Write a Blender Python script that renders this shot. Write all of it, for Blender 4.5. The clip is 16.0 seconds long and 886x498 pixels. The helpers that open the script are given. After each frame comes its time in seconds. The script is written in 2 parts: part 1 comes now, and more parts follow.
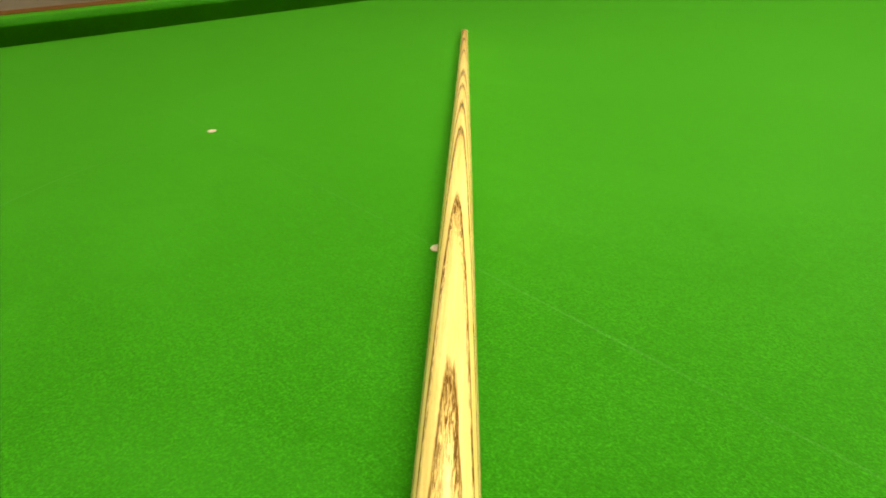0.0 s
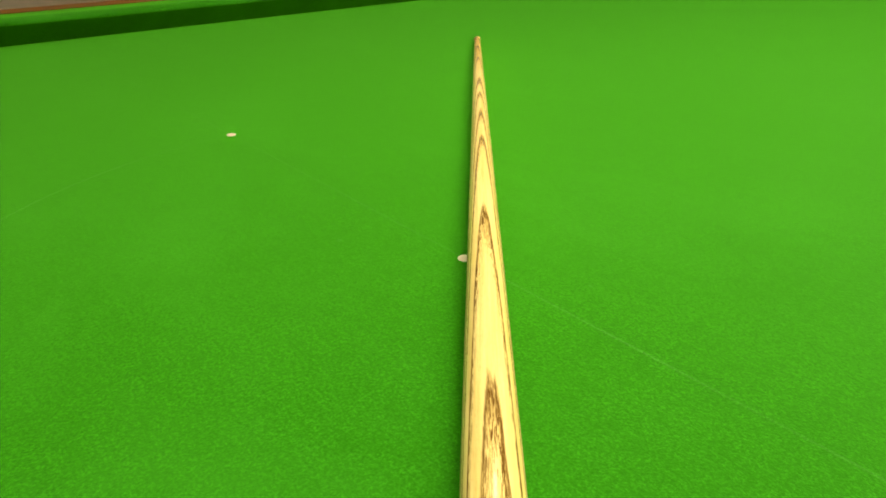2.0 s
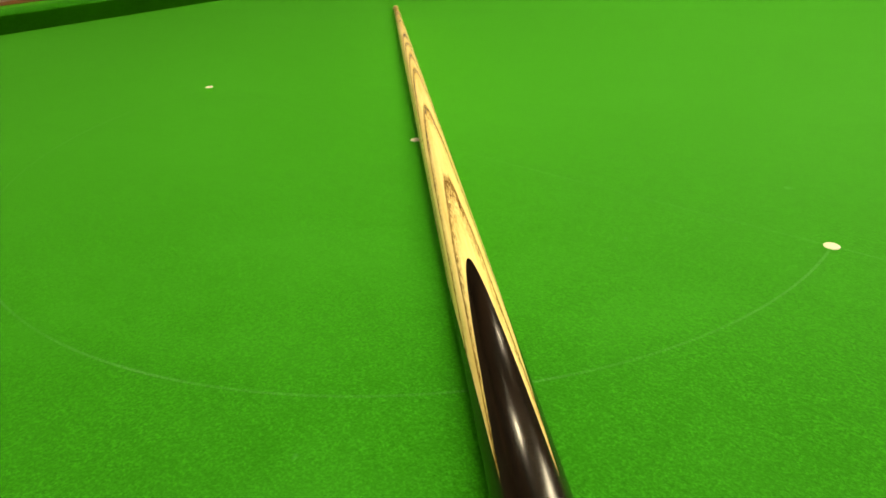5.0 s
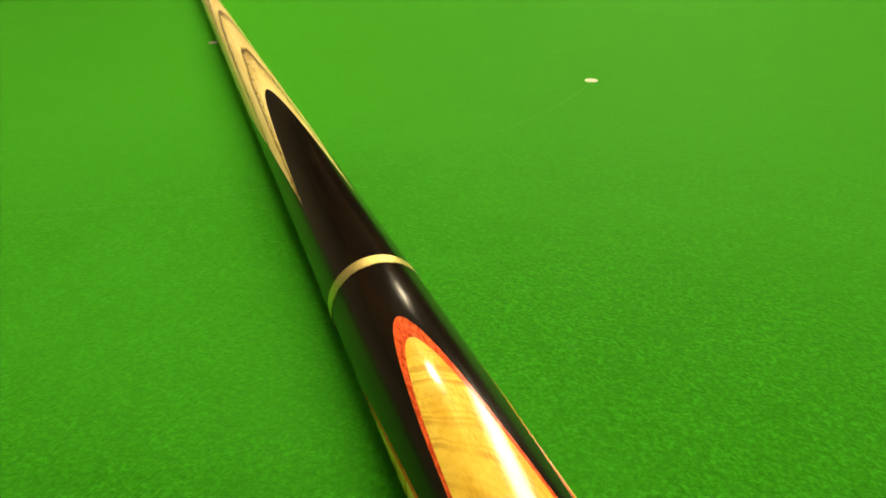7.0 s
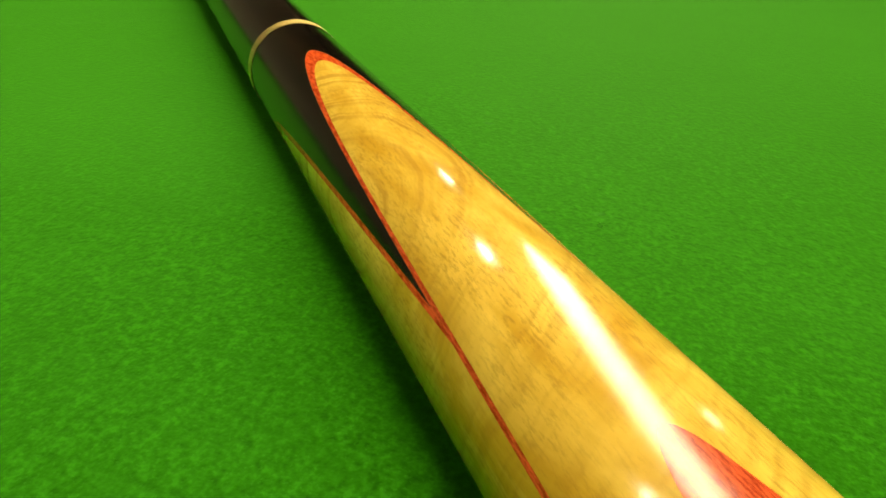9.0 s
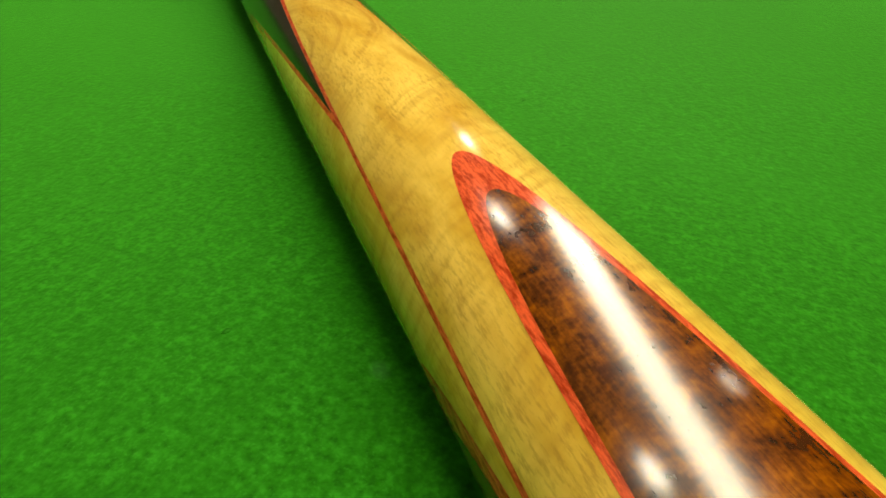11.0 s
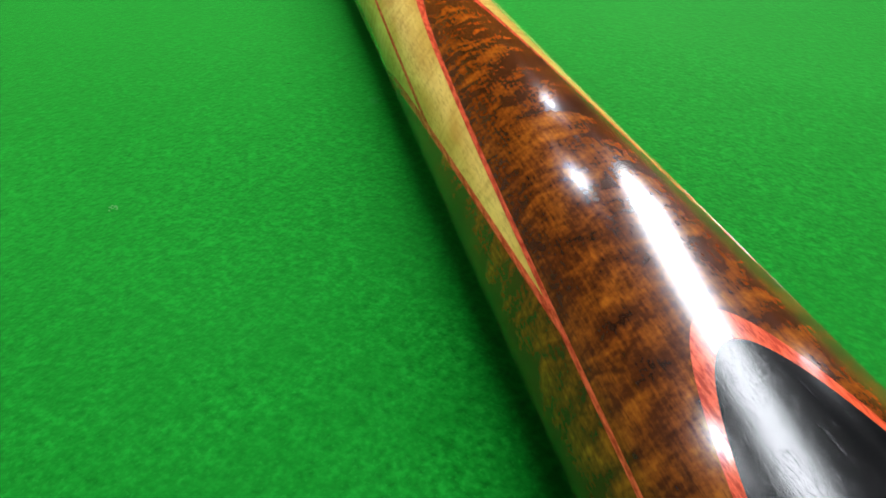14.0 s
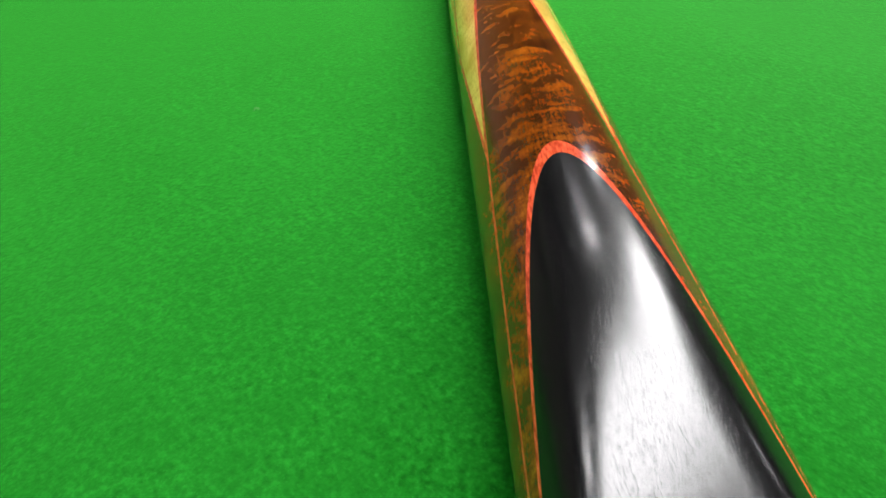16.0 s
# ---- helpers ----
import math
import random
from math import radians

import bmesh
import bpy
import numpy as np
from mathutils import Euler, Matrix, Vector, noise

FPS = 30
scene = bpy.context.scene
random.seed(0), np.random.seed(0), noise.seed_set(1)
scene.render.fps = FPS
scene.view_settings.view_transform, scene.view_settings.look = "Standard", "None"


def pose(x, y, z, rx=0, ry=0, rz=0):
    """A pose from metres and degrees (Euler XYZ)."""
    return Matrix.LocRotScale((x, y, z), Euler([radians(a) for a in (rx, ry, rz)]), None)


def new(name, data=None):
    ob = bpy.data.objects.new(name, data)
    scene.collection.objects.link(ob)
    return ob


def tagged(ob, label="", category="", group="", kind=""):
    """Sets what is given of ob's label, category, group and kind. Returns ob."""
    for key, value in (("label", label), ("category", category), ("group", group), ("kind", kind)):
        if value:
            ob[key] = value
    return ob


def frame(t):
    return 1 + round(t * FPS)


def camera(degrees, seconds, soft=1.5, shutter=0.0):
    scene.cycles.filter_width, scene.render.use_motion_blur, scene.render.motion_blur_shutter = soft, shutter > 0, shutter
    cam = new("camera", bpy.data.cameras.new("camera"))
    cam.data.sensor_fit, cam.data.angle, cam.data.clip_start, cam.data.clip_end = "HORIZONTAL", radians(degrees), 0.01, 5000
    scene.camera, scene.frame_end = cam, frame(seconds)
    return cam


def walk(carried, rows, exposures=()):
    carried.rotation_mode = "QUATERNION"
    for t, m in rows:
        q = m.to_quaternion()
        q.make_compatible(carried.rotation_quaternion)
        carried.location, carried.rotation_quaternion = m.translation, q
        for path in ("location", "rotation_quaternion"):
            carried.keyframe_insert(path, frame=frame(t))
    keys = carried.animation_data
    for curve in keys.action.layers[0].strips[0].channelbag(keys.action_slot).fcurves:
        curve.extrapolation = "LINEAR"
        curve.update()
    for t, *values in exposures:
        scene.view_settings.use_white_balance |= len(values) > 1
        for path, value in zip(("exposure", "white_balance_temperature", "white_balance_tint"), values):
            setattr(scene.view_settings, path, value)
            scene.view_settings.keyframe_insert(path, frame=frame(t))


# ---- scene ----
# The camera slides low over a snooker table, along a cue that lies on the cloth.
# Origin: the middle baulk spot. x runs along the baulk line, y up the table.
cam = camera(69.03, 16.0, soft=1.75)
walk(cam, [
    (0.0, pose(0.2377, -0.2029, 0.1676, 61.70, 1.16, 48.35)),
    (0.2, pose(0.2359, -0.2032, 0.1704, 61.95, 0.92, 48.42)),
    (0.5, pose(0.2345, -0.2045, 0.1699, 62.34, 0.18, 48.35)),
    (0.7, pose(0.2349, -0.2057, 0.1710, 62.14, 0.50, 48.13)),
    (1.0, pose(0.2334, -0.2101, 0.1708, 62.22, -0.05, 48.23)),
    (1.5, pose(0.2280, -0.2157, 0.1710, 62.00, 0.01, 48.46)),
    (2.0, pose(0.2268, -0.2157, 0.1725, 61.96, 0.09, 48.60)),
    (2.5, pose(0.2301, -0.2209, 0.1706, 61.63, 0.13, 48.68)),
    (3.0, pose(0.2377, -0.2317, 0.1686, 60.97, 0.60, 48.58)),
    (3.2, pose(0.2422, -0.2413, 0.1682, 60.91, 0.53, 48.48)),
    (5.3, pose(0.3477, -0.3567, 0.1685, 61.11, 2.77, 36.45)),
    (5.5, pose(0.3563, -0.3589, 0.1615, 61.07, 2.89, 33.67)),
    (6.0, pose(0.3660, -0.3696, 0.1441, 60.30, 3.29, 31.49)),
    (6.5, pose(0.3694, -0.3832, 0.1251, 59.51, 2.37, 26.92)),
    (7.0, pose(0.3724, -0.3891, 0.1064, 60.17, 0.78, 24.47)),
    (7.5, pose(0.3788, -0.3972, 0.0883, 59.76, -0.65, 22.90)),
    (8.0, pose(0.3841, -0.4024, 0.0785, 58.67, -0.64, 22.09)),
    (8.5, pose(0.3892, -0.4072, 0.0715, 57.02, -0.73, 22.22)),
    (9.0, pose(0.3948, -0.4122, 0.0678, 56.43, -1.96, 22.07)),
    (9.5, pose(0.3996, -0.4166, 0.0647, 54.79, -2.44, 21.68)),
    (9.7, pose(0.4050, -0.4193, 0.0617, 55.57, -1.48, 22.36)),
    (11.8, pose(0.4386, -0.4470, 0.0654, 51.01, -0.63, 25.91)),
    (12.0, pose(0.4440, -0.4518, 0.0659, 51.02, 0.24, 26.82)),
    (12.5, pose(0.4517, -0.4628, 0.0645, 51.63, -0.16, 27.96)),
    (13.0, pose(0.4575, -0.4691, 0.0609, 51.43, -0.50, 28.30)),
    (13.5, pose(0.4681, -0.4764, 0.0645, 50.19, 0.82, 29.04)),
    (14.0, pose(0.4786, -0.4894, 0.0675, 50.14, 0.67, 31.49)),
    (14.5, pose(0.4865, -0.5003, 0.0692, 50.48, 0.43, 34.95)),
    (15.0, pose(0.4978, -0.5087, 0.0713, 51.11, 0.23, 36.60)),
    (15.5, pose(0.5085, -0.5147, 0.0772, 50.61, 1.41, 38.43)),
    (16.0, pose(0.5258, -0.5178, 0.0796, 50.08, 2.70, 43.48)),
], exposures=[
    (0.0, 0.46, 10500, 4), (7.0, 0.45, 10500, 3), (9.7, 0.31, 11500, 3), (11.8, 0.36, 7000, 5), (12.5, 0.44, 6100, 7), (13.2, 0.56, 5850, 9), (14.0, 0.73, 5800, 11), (15.0, 0.86, 5800, 13), (16.0, 0.90, 6200, 13),
])

# ---- world and sizes ----
world = bpy.data.worlds.new("world")
world.use_nodes = True
world.node_tree.nodes["Background"].inputs[0].default_value = (0.9, 0.95, 1.0, 1)
world.node_tree.nodes["Background"].inputs[1].default_value = 0.004
scene.world = world

CEIL = 2.20           # the ceiling above the cloth
FLOOR = -0.86         # the floor below the cloth
STRIP_GLOW, SPOT_GLOW = 18.3, 105.0


# ---- materials ----
class Nodes:
    """A short way to write a node material."""

    def __init__(self, name):
        self.mat = bpy.data.materials.new(name)
        self.mat.use_nodes = True
        self.tree = self.mat.node_tree
        self.bsdf = self.tree.nodes["Principled BSDF"]
        self.where = self.add("ShaderNodeTexCoord").outputs["Object"]

    def add(self, kind, **values):
        n = self.tree.nodes.new(kind)
        for key, value in values.items():
            self.plug(n, key, value)
        return n

    def plug(self, n, key, value):
        slot = n.inputs[int(key[1:])] if key[0] == "i" and key[1:].isdigit() else n.inputs[key]
        if isinstance(value, bpy.types.NodeSocket):
            self.tree.links.new(value, slot)
        else:
            slot.default_value = value

    def set(self, **values):
        for key, value in values.items():
            self.plug(self.bsdf, key.replace("_", " "), value)
        return self

    def scaled(self, x, y, z, at=None):
        n = self.add("ShaderNodeMapping", Scale=(x, y, z))
        self.tree.links.new(at or self.where, n.inputs["Vector"])
        return n.outputs[0]

    def noise(self, scale, detail=3.0, rough=0.5, at=None, warp=0.0):
        n = self.add("ShaderNodeTexNoise", Scale=scale, Detail=detail, Roughness=rough, Distortion=warp)
        self.tree.links.new(at or self.where, n.inputs["Vector"])
        return n.outputs["Fac"]

    def ramp(self, fac, stops, ease="LINEAR"):
        n = self.add("ShaderNodeValToRGB", i0=fac)
        n.color_ramp.interpolation = ease
        e = n.color_ramp.elements
        while len(e) < len(stops):
            e.new(0.5)
        for el, (at, c) in zip(e, stops):
            el.position = at
            el.color = (c, c, c, 1) if isinstance(c, (int, float)) else (*c, 1)
        return n.outputs["Color"]

    def mix(self, fac, a, b, how="MIX"):
        n = self.tree.nodes.new("ShaderNodeMix")
        n.data_type, n.blend_type = "RGBA", how
        for slot, value in ((0, fac), (6, a), (7, b)):
            if isinstance(value, bpy.types.NodeSocket):
                self.tree.links.new(value, n.inputs[slot])
            else:
                n.inputs[slot].default_value = value if slot == 0 else (*value, 1)
        return n.outputs[2]

    def maths(self, op, a, b=0.0, c=0.0):
        n = self.tree.nodes.new("ShaderNodeMath")
        n.operation = op
        for slot, value in enumerate((a, b, c)):
            if isinstance(value, bpy.types.NodeSocket):
                self.tree.links.new(value, n.inputs[slot])
            else:
                n.inputs[slot].default_value = value
        return n.outputs[0]

    def axes(self, at=None):
        n = self.add("ShaderNodeSeparateXYZ")
        self.tree.links.new(at or self.where, n.inputs[0])
        return n.outputs[0], n.outputs[1], n.outputs[2]

    def bump(self, height, strength, distance):
        n = self.add("ShaderNodeBump", Height=height, Strength=strength, Distance=distance)
        self.tree.links.new(n.outputs[0], self.bsdf.inputs["Normal"])
        return self


def cloth_material(name="green_wool_cloth", pale=0.0, grime=0.0):
    m = Nodes(name)
    fibre = m.noise(2100, 1, 0.5)
    clump = m.noise(1250, 1, 0.5)
    coarse = m.noise(800, 1, 0.5)
    nap = m.noise(450, 1, 0.5)
    both = m.maths("MULTIPLY", fibre, 0.07)
    for grain, share in ((clump, 0.25), (coarse, 0.37), (nap, 0.31)):
        both = m.maths("MULTIPLY_ADD", grain, share, both)
    base = m.ramp(both, [(0.37, (0.0036, 0.080, 0.0042)), (0.50, (0.0082, 0.146, 0.0088)), (0.62, (0.0155, 0.236, 0.0170))])
    fluff = m.ramp(m.noise(1800, 1, 0.5), [(0.59, 0.0), (0.70, 0.24)])
    base = m.mix(fluff, base, (0.034, 0.34, 0.036))
    pit = m.ramp(m.noise(1500, 1, 0.5), [(0.32, 0.25), (0.42, 0.0)])
    base = m.mix(pit, base, (0.0032, 0.070, 0.0036))
    patch = m.noise(3.2, 4, 0.6)
    base = m.mix(m.ramp(patch, [(0.35, 0.0), (0.7, 0.22)]), base, (0.017, 0.19, 0.018))
    stretch = m.noise(30, 2, 0.5, m.scaled(1, 3, 1))
    base = m.mix(m.ramp(stretch, [(0.45, 0.0), (0.75, 0.15)]), base, (0.006, 0.105, 0.007))
    ruffle = m.noise(130, 3, 0.65)
    base = m.mix(m.ramp(ruffle, [(0.45, 0.0), (0.66, 0.42)]), base, (0.0055, 0.105, 0.006))
    smudge = m.noise(20, 4, 0.6, m.scaled(1, 0.6, 1), 0.5)
    base = m.mix(m.ramp(smudge, [(0.46, 0.0), (0.68, 0.22)]), base, (0.0058, 0.115, 0.0065))
    rubbed = m.noise(11, 3, 0.6, m.scaled(0.7, 1, 1), 0.4)
    base = m.mix(m.ramp(rubbed, [(0.48, 0.0), (0.70, 0.28)]), base, (0.021, 0.235, 0.022))
    chalk = m.ramp(m.noise(85, 1, 0.4), [(0.80, 0.0), (0.86, 0.2)])
    base = m.mix(chalk, base, (0.14, 0.36, 0.16))
    if grime:
        base = m.mix(grime, base, (0.004, 0.045, 0.004))
    if pale:
        worn = m.maths("MULTIPLY", m.ramp(m.noise(14, 2, 0.5), [(0.36, 0.35), (0.62, 1.0)]), m.ramp(clump, [(0.35, 0.25), (0.6, 1.0)]))
        base = m.mix(m.maths("MULTIPLY", worn, pale), base, (0.26, 0.50, 0.26))
    m.set(Base_Color=base, Roughness=0.7, Sheen_Weight=1.0, Sheen_Roughness=0.47, Sheen_Tint=(0.14, 1.0, 0.11, 1), Specular_Tint=(0.2, 1.0, 0.15, 1))
    m.set(Specular_IOR_Level=0.04)
    height = m.maths("MULTIPLY_ADD", clump, 0.8, m.maths("MULTIPLY_ADD", fibre, 0.4, coarse))
    return m.bump(height, 0.24, 0.0004).mat


def varnish(m, rough=0.16, weight=0.16, ior=1.5, spread=0.155, rubbed=0.1, brushed=0.95, dents=None):
    """A clear coat, over wood whose rubbing lines along the grain spread the gloss round the shaft."""
    m.set(Coat_Weight=weight, Coat_Roughness=rough, Coat_IOR=ior)
    turn = m.tree.nodes.new("ShaderNodeTangent")
    turn.direction_type, turn.axis = "RADIAL", "X"
    m.set(Specular_IOR_Level=0.56, Roughness=spread, Anisotropic=brushed, Tangent=turn.outputs[0])
    rub = m.noise(1, 2, 0.6, m.scaled(160, 18000, 18000))
    if dents:
        rub = m.maths("ADD", rub, dents)
    n = m.add("ShaderNodeBump", Height=rub, Strength=rubbed, Distance=0.000009)
    m.tree.links.new(n.outputs[0], m.bsdf.inputs["Coat Normal"])
    return m


def ash_material():
    m = Nodes("ash_shaft")
    x, y, z = m.axes()
    wob = m.noise(1, 3, 0.5, m.scaled(9, 160, 160))
    # the growth rings lie as tilted planes, which the round shaft cuts into chevrons
    ring = m.maths("MULTIPLY_ADD", x, 0.0196 - TAPER, m.maths("MULTIPLY_ADD", wob, 0.0011, z))
    u = m.maths("DIVIDE", m.maths("ADD", ring, 0.0098), 0.04)
    def rings(lines, narrow=0.0):
        stops = [(0.0, 0.0)]
        for s, width, dark in lines:
            at = (0.0196 * s + R0 + 0.0005 + 0.0098) / 0.04
            stops += [(at - 0.005, 0.0), (at, dark), (at + (narrow or width), 0.0)]
        return m.ramp(u, stops)

    FAN = ((-0.62, .016, .9), (-0.50, .014, .8), (-0.39, .014, .8), (-0.29, .012, .9), (-0.20, .012, .8), (-0.10, .012, .9), (0.0, .012, .9), (0.085, .012, .9))
    CHEVRONS = ((0.160, .012, .75), (0.277, .012, .8), (0.338, .011, .75), (0.413, .013, .85), (0.483, .020, .95), (0.615, .030, 1.0), (0.772, .036, 1.0), (0.93, .03, 1.0))
    fan, chevrons = rings(FAN), rings(CHEVRONS)
    band = m.maths("MAXIMUM", fan, chevrons)
    dashes = m.ramp(m.noise(1, 2, 0.6, m.scaled(90, 1500, 1500)), [(0.36, 0.2), (0.50, 1.0)])
    edge = m.maths("MULTIPLY", m.maths("MAXIMUM", rings(FAN, 0.010), rings(CHEVRONS, 0.010)), dashes)
    pores = m.ramp(m.noise(1, 3, 0.65, m.scaled(170, 2300, 2300)), [(0.45, 0.05), (0.54, 1.0)])
    pore_rows = m.ramp(m.noise(1, 2, 0.6, m.scaled(45, 900, 900)), [(0.36, 0.35), (0.6, 1.0)])
    mask = m.maths("MULTIPLY", band, m.maths("MULTIPLY", pores, pore_rows))
    fine = m.noise(1, 3, 0.6, m.scaled(14, 520, 520))
    base = m.mix(m.ramp(fine, [(0.3, 0.0), (0.7, 1.0)]), (0.67, 0.505, 0.190), (0.83, 0.675, 0.325))
    # years of chalk and hands have browned the thin end
    base = m.mix(m.ramp(m.maths("MULTIPLY_ADD", fine, 0.12, x), [(0.06, 0.62), (0.30, 0.0)]), base, (0.52, 0.325, 0.075))
    base = m.mix(m.maths("MULTIPLY", m.maths("POWER", band, 2.5), 0.38), base, (0.36, 0.205, 0.028))
    base = m.mix(m.ramp(m.noise(1, 3, 0.7, m.scaled(260, 2600, 2600)), [(0.54, 0.0), (0.72, 0.40)]), base, (0.34, 0.19, 0.045))
    base = m.mix(m.maths("MINIMUM", m.maths("MULTIPLY", mask, 1.5), 0.95), base, (0.11, 0.050, 0.008))
    base = m.mix(edge, base, (0.115, 0.056, 0.010))
    m.set(Base_Color=base, Roughness=0.5)
    varnish(m, 0.12, 0.28).set(Specular_IOR_Level=0.20)
    return m.bump(m.maths("SUBTRACT", 0.0, mask), 0.15, 0.0002).mat


def ebony_material():
    m = Nodes("polished_ebony")
    streak = m.noise(1, 4, 0.6, m.scaled(22, 420, 420))
    base = m.mix(m.ramp(streak, [(0.40, 0.0), (0.75, 1.0)]), (0.004, 0.0028, 0.002), (0.016, 0.009, 0.005))
    m.set(Base_Color=base, Roughness=0.45)
    return varnish(m).set(Specular_IOR_Level=0.42).mat


def butt_ebony_material():
    m = Nodes("oiled_black_ebony")
    streak = m.noise(1, 4, 0.6, m.scaled(60, 900, 900))
    pores = m.ramp(m.noise(1, 2, 0.5, m.scaled(320, 2600, 2600)), [(0.66, 0.0), (0.72, 1.0)])
    scratch = m.ramp(m.noise(1, 1, 0.5, m.scaled(1000, 5000, 5000)), [(0.60, 0.0), (0.70, 1.0)])
    base = m.mix(m.ramp(streak, [(0.4, 0.0), (0.75, 1.0)]), (0.003, 0.003, 0.0035), (0.010, 0.0095, 0.0095))
    m.set(Base_Color=base, Roughness=0.42)
    varnish(m, m.maths("MULTIPLY_ADD", streak, 0.05, 0.15), 0.70, 1.5, 0.24, 0.6, 0.6, m.maths("MULTIPLY", scratch, -1.35))
    m.set(Specular_IOR_Level=0.10)
    return m.bump(m.maths("MULTIPLY_ADD", pores, -1.0, streak), 0.45, 0.00008).mat


def maple_material():
    m = Nodes("figured_yellow_boxwood")
    x, y, z = m.axes()
    swirl = m.noise(1, 3, 0.55, m.scaled(38, 75, 75), 1.2)
    away = m.maths("SQRT", m.maths("ADD", m.maths("POWER", m.maths("MULTIPLY", m.maths("SUBTRACT", x, 1.128), 0.75), 2.0),
                                   m.maths("ADD", m.maths("POWER", m.maths("ADD", y, 0.016), 2.0), m.maths("POWER", m.maths("SUBTRACT", z, 0.006), 2.0))))
    along = m.add("ShaderNodeCombineXYZ", X=m.maths("MULTIPLY_ADD", away, 520.0, m.maths("MULTIPLY", swirl, 1.6)))
    lines = m.noise(1, 2, 0.6, along.outputs[0])
    # the rings are dark near the heart and fade away from it
    inner = m.ramp(m.maths("MULTIPLY_ADD", x, 10.0, -10.8), [(0.30, 1.0), (0.70, 0.45)])
    cloud = m.noise(1, 4, 0.6, m.scaled(45, 110, 110), 0.6)
    base = m.mix(m.ramp(cloud, [(0.36, 0.0), (0.66, 1.0)]), (0.63, 0.368, 0.050), (0.90, 0.625, 0.142))
    base = m.mix(m.maths("MULTIPLY", m.ramp(lines, [(0.47, 0.0), (0.61, 0.80)]), m.maths("MULTIPLY", inner, m.ramp(m.noise(1, 2, 0.5, m.scaled(70, 90, 90)), [(0.35, 0.25), (0.65, 1.0)]))), base, (0.42, 0.215, 0.028))
    fleck = m.ramp(m.noise(1, 3, 0.7, m.scaled(480, 2500, 2500)), [(0.49, 0.0), (0.65, 0.48)])
    patchy = m.ramp(m.noise(1, 2, 0.5, m.scaled(60, 140, 140)), [(0.38, 0.3), (0.62, 1.0)])
    base = m.mix(m.maths("MULTIPLY", fleck, patchy), base, (0.32, 0.165, 0.028))
    m.set(Base_Color=base, Roughness=0.45)
    return varnish(m, spread=0.125).mat


def veneer_material():
    m = Nodes("red_veneer")
    grain = m.noise(1, 3, 0.7, m.scaled(450, 2300, 2300))
    base = m.mix(m.ramp(grain, [(0.38, 0.0), (0.60, 1.0)]), (0.40, 0.036, 0.012), (0.84, 0.125, 0.045))
    m.set(Base_Color=base, Roughness=0.5)
    return varnish(m).mat


def burl_material():
    m = Nodes("snakewood_burl")
    # curly bands across the grain, broken up by short fibres along it
    curl = m.noise(1, 1, 0.5, m.scaled(170, 230, 230))
    x, y, z = m.axes()
    bent = m.add("ShaderNodeCombineXYZ", X=m.maths("MULTIPLY_ADD", curl, 0.0055, x), Y=y, Z=z).outputs[0]
    band = m.noise(1, 1, 0.5, m.scaled(430, 170, 170, bent), 0.3)
    blot = m.noise(1, 2, 0.5, m.scaled(130, 170, 170), 0.5)
    fibre = m.noise(1, 2, 0.6, m.scaled(300, 2400, 2400))
    fine = m.noise(1500, 2, 0.6)
    mask = m.maths("MULTIPLY_ADD", m.maths("SUBTRACT", band, 0.5), 0.54, m.maths("MULTIPLY_ADD", m.maths("SUBTRACT", blot, 0.5), 0.34, 0.486))
    mask = m.maths("MULTIPLY_ADD", m.maths("SUBTRACT", fibre, 0.5), 0.30, mask)
    mask = m.maths("MULTIPLY_ADD", m.maths("SUBTRACT", fine, 0.5), 0.34, mask)
    base = m.ramp(mask, [(0.29, (0.028, 0.0070, 0.0016)), (0.44, (0.082, 0.0185, 0.0020)), (0.56, (0.190, 0.048, 0.0030)), (0.74, (0.38, 0.114, 0.0060))])
    pore = m.ramp(m.noise(1, 2, 0.6, m.scaled(420, 3000, 3000)), [(0.58, 0.0), (0.70, 0.45)])
    base = m.mix(pore, base, (0.014, 0.005, 0.002))
    m.set(Base_Color=base, Roughness=0.45)
    return varnish(m).mat


def wood_material(name, dark, light):
    m = Nodes(name)
    grain = m.noise(1, 4, 0.6, m.scaled(90, 3, 90))
    blot = m.noise(5, 3, 0.5)
    base = m.mix(m.ramp(grain, [(0.3, 0.0), (0.7, 1.0)]), dark, light)
    base = m.mix(m.ramp(blot, [(0.4, 0.0), (0.8, 0.4)]), base, dark)
    m.set(Base_Color=base, Roughness=0.4)
    m.set(Specular_IOR_Level=0.2, Coat_Weight=0.1, Coat_Roughness=0.2)
    return m.mat


def plain_material(name, a, b, scale, rough=0.7, metal=0.0, relief=0.0):
    m = Nodes(name)
    n = m.noise(scale, 4, 0.6)
    m.set(Base_Color=m.mix(m.ramp(n, [(0.3, 0.0), (0.7, 1.0)]), a, b), Roughness=rough, Metallic=metal)
    if relief:
        m.bump(n, 0.4, relief)
    return m.mat


def glow_material(name, colour, strength):
    m = Nodes(name)
    m.set(Base_Color=(0.8, 0.8, 0.8, 1), Emission_Color=(*colour, 1), Emission_Strength=strength)
    return m.mat


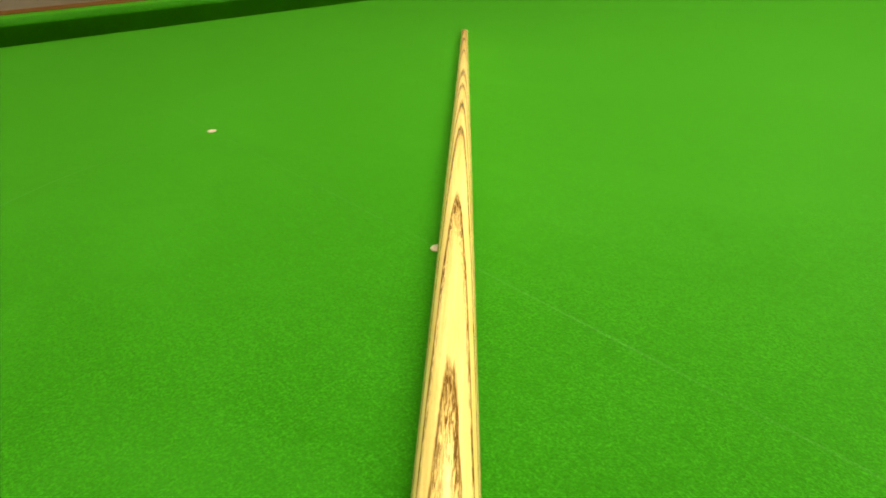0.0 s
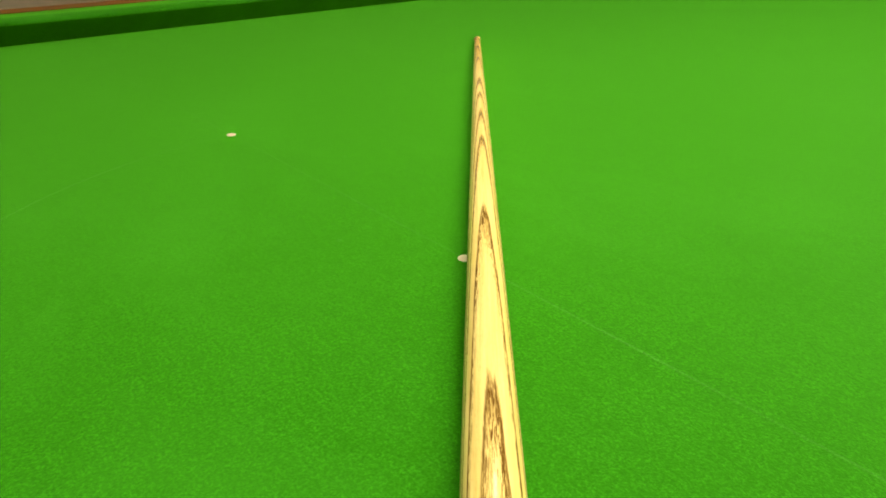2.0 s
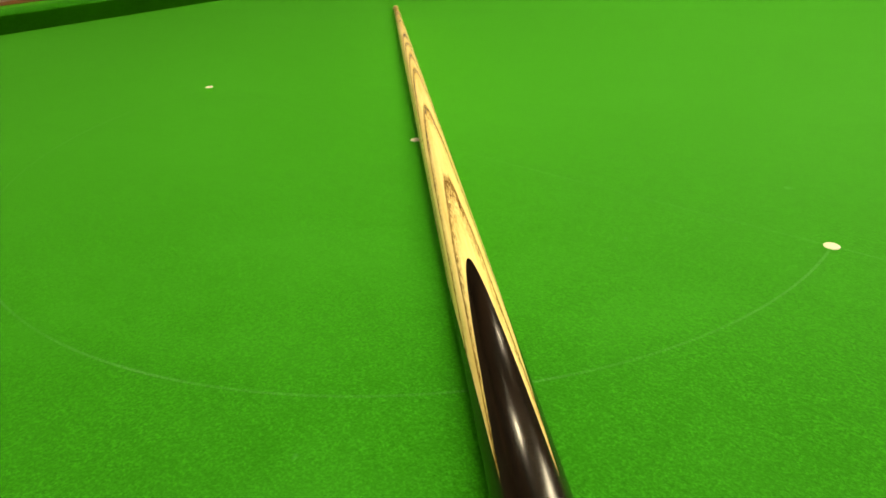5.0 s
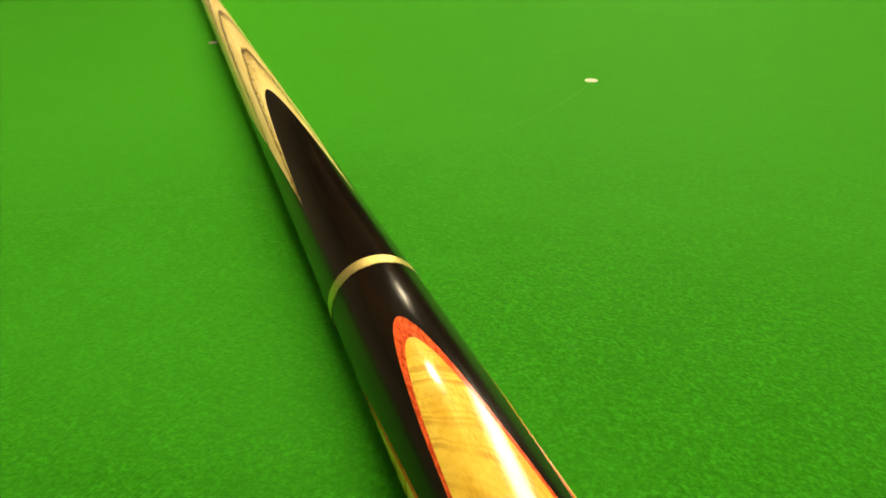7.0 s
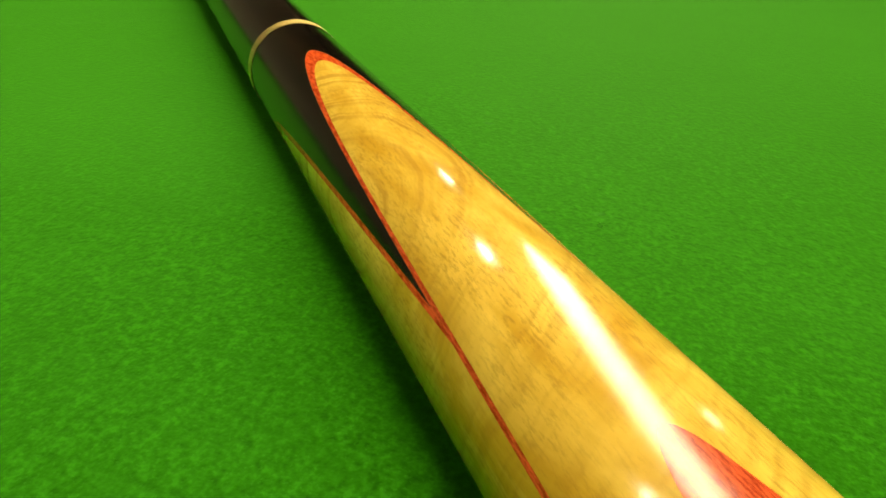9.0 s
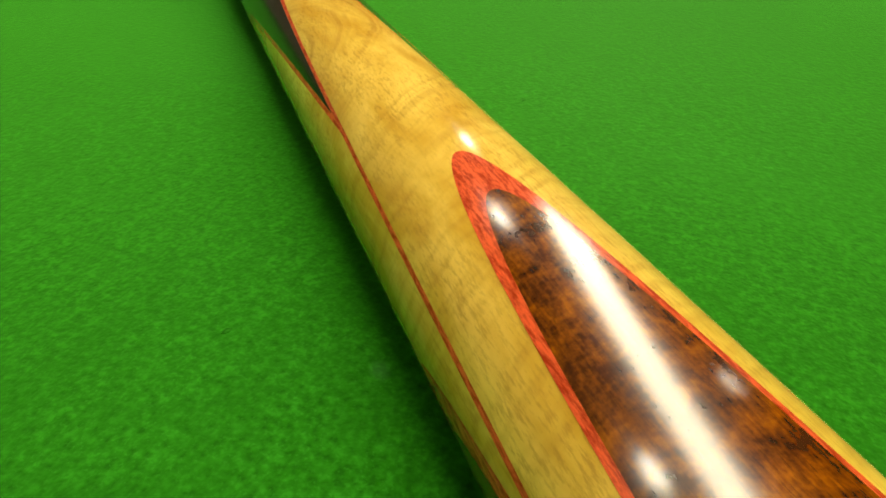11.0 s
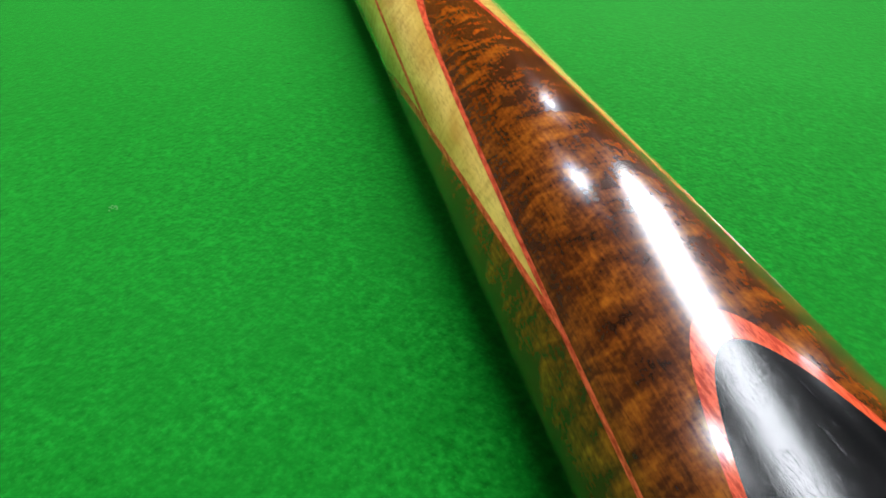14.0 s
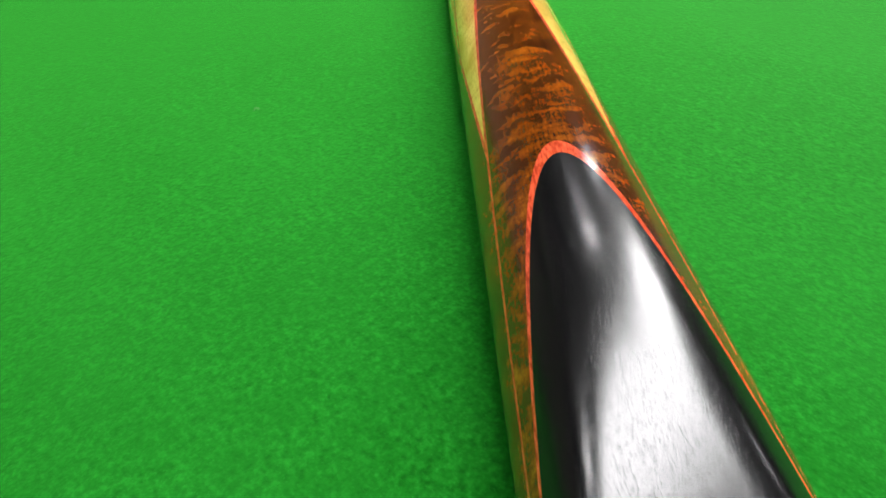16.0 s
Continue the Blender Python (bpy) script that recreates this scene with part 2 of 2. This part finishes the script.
CLOTH = cloth_material()
EBONY, BUTT = ebony_material(), butt_ebony_material()
MAPLE, VENEER, BURL = maple_material(), veneer_material(), burl_material()
BRASS = plain_material("worn_brass", (0.80, 0.60, 0.22), (0.92, 0.74, 0.34), 900, 0.42, 1.0)
RAILWOOD = wood_material("mahogany_rail", (0.085, 0.028, 0.003), (0.29, 0.110, 0.013))
WALL = plain_material("beige_wall_paint", (0.76, 0.69, 0.57), (0.84, 0.77, 0.64), 2.5, 0.8)
# unseen walls and ceiling: dark tone added to hold down fill light and reflections
LOW_BOUNCE = plain_material("low_bounce_unseen_wall", (0.055, 0.05, 0.045), (0.08, 0.072, 0.065), 2.5, 0.8)
WHITE = plain_material("low_bounce_grey_ceiling", (0.055, 0.055, 0.055), (0.075, 0.075, 0.075), 3, 0.85)
CARPET = plain_material("brown_carpet", (0.10, 0.06, 0.04), (0.17, 0.11, 0.08), 400, 0.95, 0.0, 0.002)
SPOTPAPER = plain_material("worn_paper_spot", (0.46, 0.44, 0.34), (0.58, 0.55, 0.44), 500, 0.7)
LINE, FAINT = cloth_material("pale_d_marking", 0.17), cloth_material("faint_baulk_marking", 0.095)
STEEL = plain_material("grey_painted_metal", (0.55, 0.55, 0.55), (0.62, 0.62, 0.62), 6, 0.4)
LEATHER = plain_material("brown_leather_tip", (0.16, 0.07, 0.025), (0.26, 0.12, 0.05), 1500, 0.8, 0.0, 0.0002)
STRIPGLOW = glow_material("lit_fluorescent_diffuser", (1.0, 0.97, 0.92), STRIP_GLOW)
SPOTGLOW = glow_material("lit_downlight_lens", (1.0, 0.97, 0.92), SPOT_GLOW)


# ---- mesh helpers ----
def part(name, bm, material, parent=None, label="", smooth=False):
    me = bpy.data.meshes.new(name)
    bm.normal_update()
    bm.to_mesh(me)
    bm.free()
    me.materials.append(material)
    if smooth:
        for p in me.polygons:
            p.use_smooth = True
    ob = new(name, me)
    ob.parent = parent
    return tagged(ob, label)


def box(x0, x1, y0, y1, z0, z1, bevel=0.0):
    bm = bmesh.new()
    bmesh.ops.create_cube(bm, size=1.0)
    for v in bm.verts:
        v.co = Vector(((x0 + x1) / 2 + v.co.x * (x1 - x0), (y0 + y1) / 2 + v.co.y * (y1 - y0), (z0 + z1) / 2 + v.co.z * (z1 - z0)))
    if bevel:
        bmesh.ops.bevel(bm, geom=bm.edges[:], offset=bevel, segments=3, profile=0.5, affect="EDGES")
    return bm


def disc(x, y, z, r, h, n=32, bevel=0.0):
    bm = bmesh.new()
    bmesh.ops.create_cone(bm, cap_ends=True, segments=n, radius1=r, radius2=r - bevel, depth=h)
    bmesh.ops.translate(bm, verts=bm.verts[:], vec=(x, y, z + h / 2))
    return bm


def profile_along(points, a, b, along="y"):
    """A closed outline, in x and z, drawn out along y from a to b."""
    bm = bmesh.new()
    rings = []
    for k in (a, b):
        rings.append([bm.verts.new((p[0], k, p[1]) if along == "y" else (k, p[0], p[1])) for p in points])
    n = len(points)
    for i in range(n):
        bm.faces.new((rings[0][i], rings[0][(i + 1) % n], rings[1][(i + 1) % n], rings[1][i]))
    bm.faces.new(rings[0][::-1])
    bm.faces.new(rings[1])
    bmesh.ops.recalc_face_normals(bm, faces=bm.faces[:])
    return bm


def empty(name, x=0, y=0, z=0):
    ob = new(name)
    ob.location = (x, y, z)
    return ob


# ---- the room ----
XA, XB, YA, YB = -3.6, 3.6, -3.2, 6.4


def room():
    t = 0.2
    # only the west wall is beige; the unseen ones are darkened to limit bounce
    for name, b, mat in (("wall_west", box(XA - t, XA, YA - t, YB + t, FLOOR, CEIL), WALL),
                         ("wall_east", box(XB, XB + t, YA - t, YB + t, FLOOR, CEIL), LOW_BOUNCE),
                         ("wall_south", box(XA, XB, YA - t, YA, FLOOR, CEIL), LOW_BOUNCE),
                         ("wall_north", box(XA, XB, YB, YB + t, FLOOR, CEIL), LOW_BOUNCE),
                         ("floor", box(XA - t, XB + t, YA - t, YB + t, FLOOR - t, FLOOR), CARPET),
                         ("ceiling", box(XA - t, XB + t, YA - t, YB + t, CEIL, CEIL + t), WHITE)):
        tagged(part(name, b, mat), {"W": "plain beige painted room wall" if name.endswith("west") else "plain unseen room wall, kept dark to limit bounce", "f": "dark brown carpet floor of the room",
                                    "c": "plain ceiling, kept dark grey to limit bounce"}.get("W" if name[0] == "w" else name[0]), name.split("_")[0], kind="structure")


room()


def strip_light():
    hang = 1.1
    lamp = tagged(empty("strip_light", 0.190, 0.815, hang), "long wide white light panel hung above the table", "table light", kind="thing")
    w, l = 0.130, 1.19
    part("housing", box(-w - 0.02, -w - 0.002, -l, l, 0.002, 0.07, 0.004), STEEL, lamp)
    part("housing", box(w + 0.002, w + 0.02, -l, l, 0.002, 0.07, 0.004), STEEL, lamp)
    part("end_cap", box(-w - 0.02, w + 0.02, -l - 0.022, -l - 0.002, 0.002, 0.07, 0.004), STEEL, lamp)
    part("end_cap", box(-w - 0.02, w + 0.02, l + 0.002, l + 0.022, 0.002, 0.07, 0.004), STEEL, lamp)
    part("top_plate", box(-w - 0.02, w + 0.02, -l - 0.022, l + 0.022, 0.072, 0.080, 0.002), STEEL, lamp)
    part("diffuser", box(-w, w, -l, l, 0.0, 0.050), STRIPGLOW, lamp, "glowing white diffuser")
    for y in (-0.9, 0.9):
        part("hanging_rod", disc(0, y, 0.080, 0.006, CEIL - hang - 0.080, 12), STEEL, lamp)


strip_light()


def downlight(x, y):
    lamp = tagged(empty("downlight", x, y, CEIL), "round white downlight set in the ceiling", "ceiling light", "downlights in the ceiling")
    bm = bmesh.new()
    ring = [(0.115, 0.0), (0.115, -0.012), (0.082, -0.018), (0.078, -0.002)]
    loops = [[bm.verts.new((r * math.cos(a), r * math.sin(a), z)) for a in np.linspace(0, 2 * math.pi, 40, endpoint=False)] for r, z in ring]
    for a, b in zip(loops, loops[1:]):
        for i in range(40):
            bm.faces.new((a[i], a[(i + 1) % 40], b[(i + 1) % 40], b[i]))
    part("rim", bm, STEEL, lamp, smooth=True)
    part("lens", disc(0, 0, -0.012, 0.076, 0.009, 40), SPOTGLOW, lamp, "glowing round lens")
    return lamp


for px, py in ((-1.25, 3.65), (-1.2, 1.45), (-1.15, -0.5), (1.6, 3.8)):
    downlight(px, py)


# ---- the snooker table ----
BED_X, BED_Y0, BED_Y1 = 0.889, -0.737, 2.832
table = tagged(empty("snooker_table", 0, 0, FLOOR), "full-size snooker table with bright green wool cloth", "snooker table")


def build_table():
    up = -FLOOR
    part("bed", box(-BED_X - 0.02, BED_X + 0.02, BED_Y0 - 0.02, BED_Y1 + 0.02, up - 0.06, up), CLOTH, table, "slate bed under stretched green cloth")
    # cushion: an undercut face below the nose, a flat sloping top
    nose, foot, back = 0.846, 0.873, 0.916
    face = [(foot, 0.0), (nose + 0.001, 0.0290)]
    face += [(nose + 0.016 * (1 - math.cos(a)), 0.0305 + 0.0082 * math.sin(a)) for a in np.linspace(0.0, math.pi / 2, 16)]
    face += [(back, 0.0368), (back, 0.0)]
    wood = [(back, 0.0), (back, 0.0350), (back + 0.003, 0.0374), (back + 0.028, 0.0385), (back + 0.045, 0.0380), (back + 0.054, 0.0345), (back + 0.058, 0.025), (back + 0.058, -0.12), (back, -0.12)]
    for side in (-1, 1):
        part("cushion", profile_along([(side * x, up + z) for x, z in face], BED_Y0 - 0.02, BED_Y1 + 0.02), CLOTH, table, "green cloth-covered rubber cushion")
        part("rail", profile_along([(side * x, up + z) for x, z in wood], BED_Y0 - 0.085, BED_Y1 + 0.085), RAILWOOD, table, "varnished mahogany rail")
    for side, line in ((-1, BED_Y0), (1, BED_Y1)):
        part("cushion", profile_along([(line + side * (x - 0.889), up + z) for x, z in face], -nose, nose, "x"), CLOTH, table, "green cloth-covered rubber cushion")
        part("rail", profile_along([(line + side * (x - 0.889), up + z) for x, z in wood], -back, back, "x"), RAILWOOD, table, "varnished mahogany rail")
    part("body", box(-0.91, 0.91, BED_Y0 - 0.02, BED_Y1 + 0.02, up - 0.26, up - 0.062, 0.01), RAILWOOD, table)
    for x in (-0.78, 0.78):
        for y in (-0.6, 0.5, 1.6, 2.68):
            part("leg", box(x - 0.07, x + 0.07, y - 0.07, y + 0.07, 0.0, up - 0.26, 0.015), RAILWOOD, table)
    # baulk line, the D and the spots
    bm = bmesh.new()
    bm.faces.new([bm.verts.new((x, y, up + 0.00012)) for x, y in ((-0.87, -0.0007), (0.87, -0.0007), (0.87, 0.0007), (-0.87, 0.0007))])
    part("baulk_line", bm, FAINT, table, "faint pale baulk line")
    bm = bmesh.new()
    rings = [[bm.verts.new((r * math.cos(a), r * math.sin(a), up + z)) for a in np.linspace(-math.pi, 0, 181)] for r, z in ((0.2914, 0.00012), (0.2928, 0.00012))]
    for i in range(180):
        bm.faces.new((rings[0][i], rings[0][i + 1], rings[1][i + 1], rings[1][i]))
    bmesh.ops.recalc_face_normals(bm, faces=bm.faces[:])
    part("d_line", bm, LINE, table, "faint pale curved line of the D")
    for x in (-0.292, 0.0, 0.292):
        part("spot", disc(x, 0.0, up + 0.0001, 0.0040, 0.00025, 32, 0.0003), SPOTPAPER, table, "small round white spot on the cloth")


build_table()


# ---- the cue ----
TIP_X, TIP_Y, CUE_TURN = -0.4546, 0.4499, -0.7636
R0, TAPER = 0.00484, 0.00712
ASH = ash_material()
CUE_END = 1.4255
FLAT_FROM, FLAT_SLOPE, FLAT_SIDE = 1.324, 0.085, radians(-8)
STEP = 0.000025       # each inlay stands a hair proud of the wood that it is let into

cue = tagged(new("snooker_cue"), "pale ash snooker cue with spliced dark butt lying on green cloth", "cue")
cue.matrix_world = Matrix.Translation((TIP_X, TIP_Y, R0)) @ Matrix.Rotation(CUE_TURN, 4, "Z") @ Matrix.Rotation(-math.atan(TAPER), 4, "Y")


def cue_point(s, phi, layer=0, sunk=0.0):
    """A place on the cue: s metres from the tip, phi round from the top."""
    r = R0 + TAPER * s + layer * STEP - sunk
    side, up = r * np.sin(phi - FLAT_SIDE), r * np.cos(phi - FLAT_SIDE)
    if s > FLAT_FROM - 0.03:
        level = R0 + TAPER * FLAT_FROM + layer * STEP - sunk - FLAT_SLOPE * (s - FLAT_FROM) - (0.0004 if layer < 9 else 0.0)
        k = 0.0011
        up = np.where(up > -0.002, np.minimum(up, level) - np.maximum(k - np.abs(up - level), 0.0) ** 2 / (4 * k), up)
    c, w = math.cos(FLAT_SIDE), math.sin(FLAT_SIDE)
    return np.stack([np.full_like(up, s), side * c + up * w, -side * w + up * c], -1)


def cue_patch(name, material, rows, layer, label="", closed=False, columns=40, parent=None):
    """rows: (s, from angle, to angle). A skin of the cue with its rim let into the wood below."""
    verts, normals, faces = [], [], []
    n = columns + 1
    for s, a, b in rows:
        phi = np.linspace(a, b, n)
        p = cue_point(s, phi, layer)
        e = 0.0004
        ds = cue_point(s + e, phi, layer) - cue_point(s - e, phi, layer)
        dp = cue_point(s, phi + 0.004, layer) - cue_point(s, phi - 0.004, layer)
        q = np.cross(ds, dp)
        q /= np.linalg.norm(q, axis=1)[:, None] + 1e-12
        q *= np.sign(np.sum(q * (p - np.array([s, 0, 0])), axis=1))[:, None]
        verts += p.tolist()
        normals += q.tolist()
    m = len(rows)
    for i in range(m - 1):
        for j in range(columns):
            faces.append((i * n + j, (i + 1) * n + j, (i + 1) * n + j + 1, i * n + j + 1))
    if not closed:
        edge = [(i, 0) for i in range(m)] + [(m - 1, j) for j in range(1, n)] + [(i, n - 1) for i in range(m - 2, -1, -1)]
        at = len(verts)
        for i, j in edge:
            s, a, b = rows[i]
            phi = np.array([a + (b - a) * j / columns])
            verts.append(verts[i * n + j])
            verts.append(cue_point(s, phi, layer, 0.0006)[0].tolist())
            normals += [normals[i * n + j]] * 2
        for k in range(len(edge) - 1):
            faces.append((at + 2 * k, at + 2 * k + 1, at + 2 * k + 3, at + 2 * k + 2))
    me = bpy.data.meshes.new(name)
    me.from_pydata(verts, [], faces)
    me.polygons.foreach_set("use_smooth", [True] * len(me.polygons))
    me.normals_split_custom_set_from_vertices(normals)
    me.materials.append(material)
    ob = new(name, me)
    ob.parent = parent or cue
    return tagged(ob, label)


def tube(name, material, s0, s1, layer=0, label="", count=40):
    return cue_patch(name, material, [(s, -math.pi, math.pi) for s in np.linspace(s0, s1, count)], layer, label, True, 96)


def splice(name, material, tip, end, centre, half, layer, label="", ahead=0.0, count=70):
    """A wood let in along a slanting plane: its outline opens from a point. ahead: how far its point lies behind the veneer's."""
    rows = []
    for u in np.linspace(0.0, 1.0, count):
        s = tip + ahead + (end - tip - ahead) * u ** 1.8
        h = radians(half(s - tip - ahead))
        rows.append((s, centre - h, centre + h))
    return cue_patch(name, material, rows, layer, label)


def plane_cut(k, limit=88.0):
    return lambda x: min(limit, math.degrees(math.acos(max(-1.0, 1.0 - k * x))))


def bent_cut(k, more, reach, limit=88.0):
    """As plane_cut, with a plane that was cut a little deeper at its point."""
    return lambda x: min(limit, math.degrees(math.acos(max(-1.0, 1.0 - (k + more * math.exp(-(x / reach) ** 2)) * x))))


def build_cue():
    # leather tip: a low dome, then the brass ferrule
    bm = bmesh.new()
    loops = []
    for s, r in ((0.0, 0.0014), (0.0006, 0.0030), (0.0016, 0.0041), (0.003, 0.0047), (0.006, 0.00485)):
        loops.append([bm.verts.new((s, r * math.sin(a), r * math.cos(a))) for a in np.linspace(0, 2 * math.pi, 32, endpoint=False)])
    for a, b in zip(loops, loops[1:]):
        for i in range(32):
            bm.faces.new((a[i], a[(i + 1) % 32], b[(i + 1) % 32], b[i]))
    bm.faces.new(loops[0])
    bmesh.ops.recalc_face_normals(bm, faces=bm.faces[:])
    part("tip", bm, LEATHER, cue, "brown leather cue tip", True)
    tube("ferrule", BRASS, 0.006, 0.016, 2, "brass ferrule", 4)
    tube("shaft", ASH, 0.016, 1.045, 0, "pale ash shaft with dark chevron grain", 60)
    # four ebony points meet below the ring
    for i in range(4):
        splice("ebony_splice", EBONY, 0.868, 1.0412, radians(-4 + 90 * i), plane_cut(2.3, 46.0), 1, "black ebony point let into the ash")
    tube("brass_ring", BRASS, 1.0409, 1.0448, 6, "thin polished brass joint ring", 6)
    tube("ebony_sleeve", EBONY, 1.0447, CUE_END, 0, "polished black ebony butt sleeve", 60)
    full = bent_cut(3.40, 0.95, 0.05)
    full_wood = bent_cut(3.24, 0.95, 0.05)
    slim, slim_wood = plane_cut(3.3), plane_cut(3.14)
    wide = bent_cut(3.25, 0.30, 0.03)
    side = plane_cut(3.4)
    for order, centres in ((0, (-100.7, 79.3)), (1, (-10.7, 169.3))):
        for c in centres:
            splice("veneer", VENEER, 1.0684 + (0.0026 if order == 0 else 0), CUE_END, radians(c), full if order else slim, 1 + 2 * order, "thin red veneer")
            splice("boxwood_splice", MAPLE, 1.0684 + (0.0026 if order == 0 else 0), CUE_END, radians(c), full_wood if order else slim_wood, 2 + 2 * order, "glossy figured yellow boxwood splice", 0.0080)
    for order, centres in ((0, (-100.2, 79.8)), (1, (-10.2, 169.8))):
        for c in centres:
            start = 1.1843 if order else (1.201 if c < 0 else 1.215)
            splice("veneer", VENEER, start, CUE_END, radians(c), wide if order else side, 5 + 2 * order, "thin red veneer")
            splice("burl_splice", BURL, start, CUE_END, radians(c), wide if order else side, 6 + 2 * order, "glossy mottled brown burl splice", 0.0094)
    last = plane_cut(7.5)
    splice("veneer", VENEER, 1.2918, CUE_END, radians(-9.1), last, 9, "thin red veneer", 0.0, 90)
    splice("butt_splice", BUTT, 1.2918, CUE_END, radians(-9.1), last, 10, "black ebony butt splice planed to a flat", 0.0036, 120)
    # the end of the butt
    bm = bmesh.new()
    ring = [bm.verts.new(p) for p in cue_point(CUE_END, np.linspace(0, 2 * math.pi, 64, endpoint=False), 9)]
    bm.faces.new(ring)
    part("butt_end", bm, BUTT, cue)


build_cue()


# ---- small things ----
def speck(x, y, size, material, label):
    bm = bmesh.new()
    rnd = random.Random(int(abs(x * 7919 + y * 104729) * 1000))
    n = 9
    top = [bm.verts.new((size * (0.5 + 0.5 * rnd.random()) * math.cos(6.2832 * i / n), size * 0.6 * (0.4 + 0.6 * rnd.random()) * math.sin(6.2832 * i / n), 0.00006)) for i in range(n)]
    low = [bm.verts.new((v.co.x * 1.15, v.co.y * 1.15, 0.0)) for v in top]
    bm.faces.new(top)
    for i in range(n):
        bm.faces.new((low[i], low[(i + 1) % n], top[(i + 1) % n], top[i]))
    bmesh.ops.recalc_face_normals(bm, faces=bm.faces[:])
    ob = part("lint_speck", bm, material)
    ob.location = (x, y, 0.0)
    ob.rotation_euler = (0, 0, rnd.random() * 3)
    return tagged(ob, label, "lint", "specks on the cloth")


LINT = plain_material("pale_lint", (0.10, 0.30, 0.07), (0.17, 0.36, 0.12), 2000, 0.9)
GRIME = cloth_material("dark_green_smudge", 0.0, 0.55)
for x, y, size in ((0.3845, -0.2948, 0.0013), (0.3722, -0.3866, 0.0009)):
    speck(x, y, size, GRIME, "tiny dark smudge on the green cloth")


def lint_tuft(x, y, size, count):
    tuft = tagged(empty("lint_tuft", x, y, 0.0), "tiny pale tuft of lint on the green cloth", "lint", "specks on the cloth")
    rnd = random.Random(count * 31 + int(abs(x) * 1e5))
    for _ in range(count):
        bm = bmesh.new()
        ox, oy, turn, long = rnd.uniform(-1, 1) * size, rnd.uniform(-1, 1) * size * 0.7, rnd.uniform(0, 6.28), size * rnd.uniform(0.35, 0.8)
        rows = []
        for i in range(6):
            u = i / 5
            a = turn + 1.2 * (u - 0.5)
            px, py = ox + long * (u - 0.5) * math.cos(a), oy + long * (u - 0.5) * math.sin(a)
            half = 0.00006 + 0.00005 * math.sin(math.pi * u)
            rows.append([bm.verts.new((px - half * math.sin(a), py + half * math.cos(a), 0.00002)),
                         bm.verts.new((px, py, 0.00012 + 0.00008 * math.sin(math.pi * u))),
                         bm.verts.new((px + half * math.sin(a), py - half * math.cos(a), 0.00002))])
        for p, q in zip(rows, rows[1:]):
            bm.faces.new((p[0], p[1], q[1], q[0]))
            bm.faces.new((p[1], p[2], q[2], q[1]))
        bmesh.ops.recalc_face_normals(bm, faces=bm.faces[:])
        part("fibre", bm, LINT, tuft, smooth=True)


lint_tuft(0.3790, -0.4415, 0.0011, 9)


def rail_plate():
    plate = tagged(empty("rail_plate", -0.945, 0.2165, 0.0385), "small polished brass plate on the wooden rail", "brass plate")
    part("plate", box(-0.008, 0.008, -0.014, 0.014, 0.0, 0.003, 0.001), BRASS, plate)
    part("clip", box(-0.006, 0.006, -0.026, -0.0145, 0.0, 0.003, 0.001), STEEL, plate, "grey metal clip")


rail_plate()
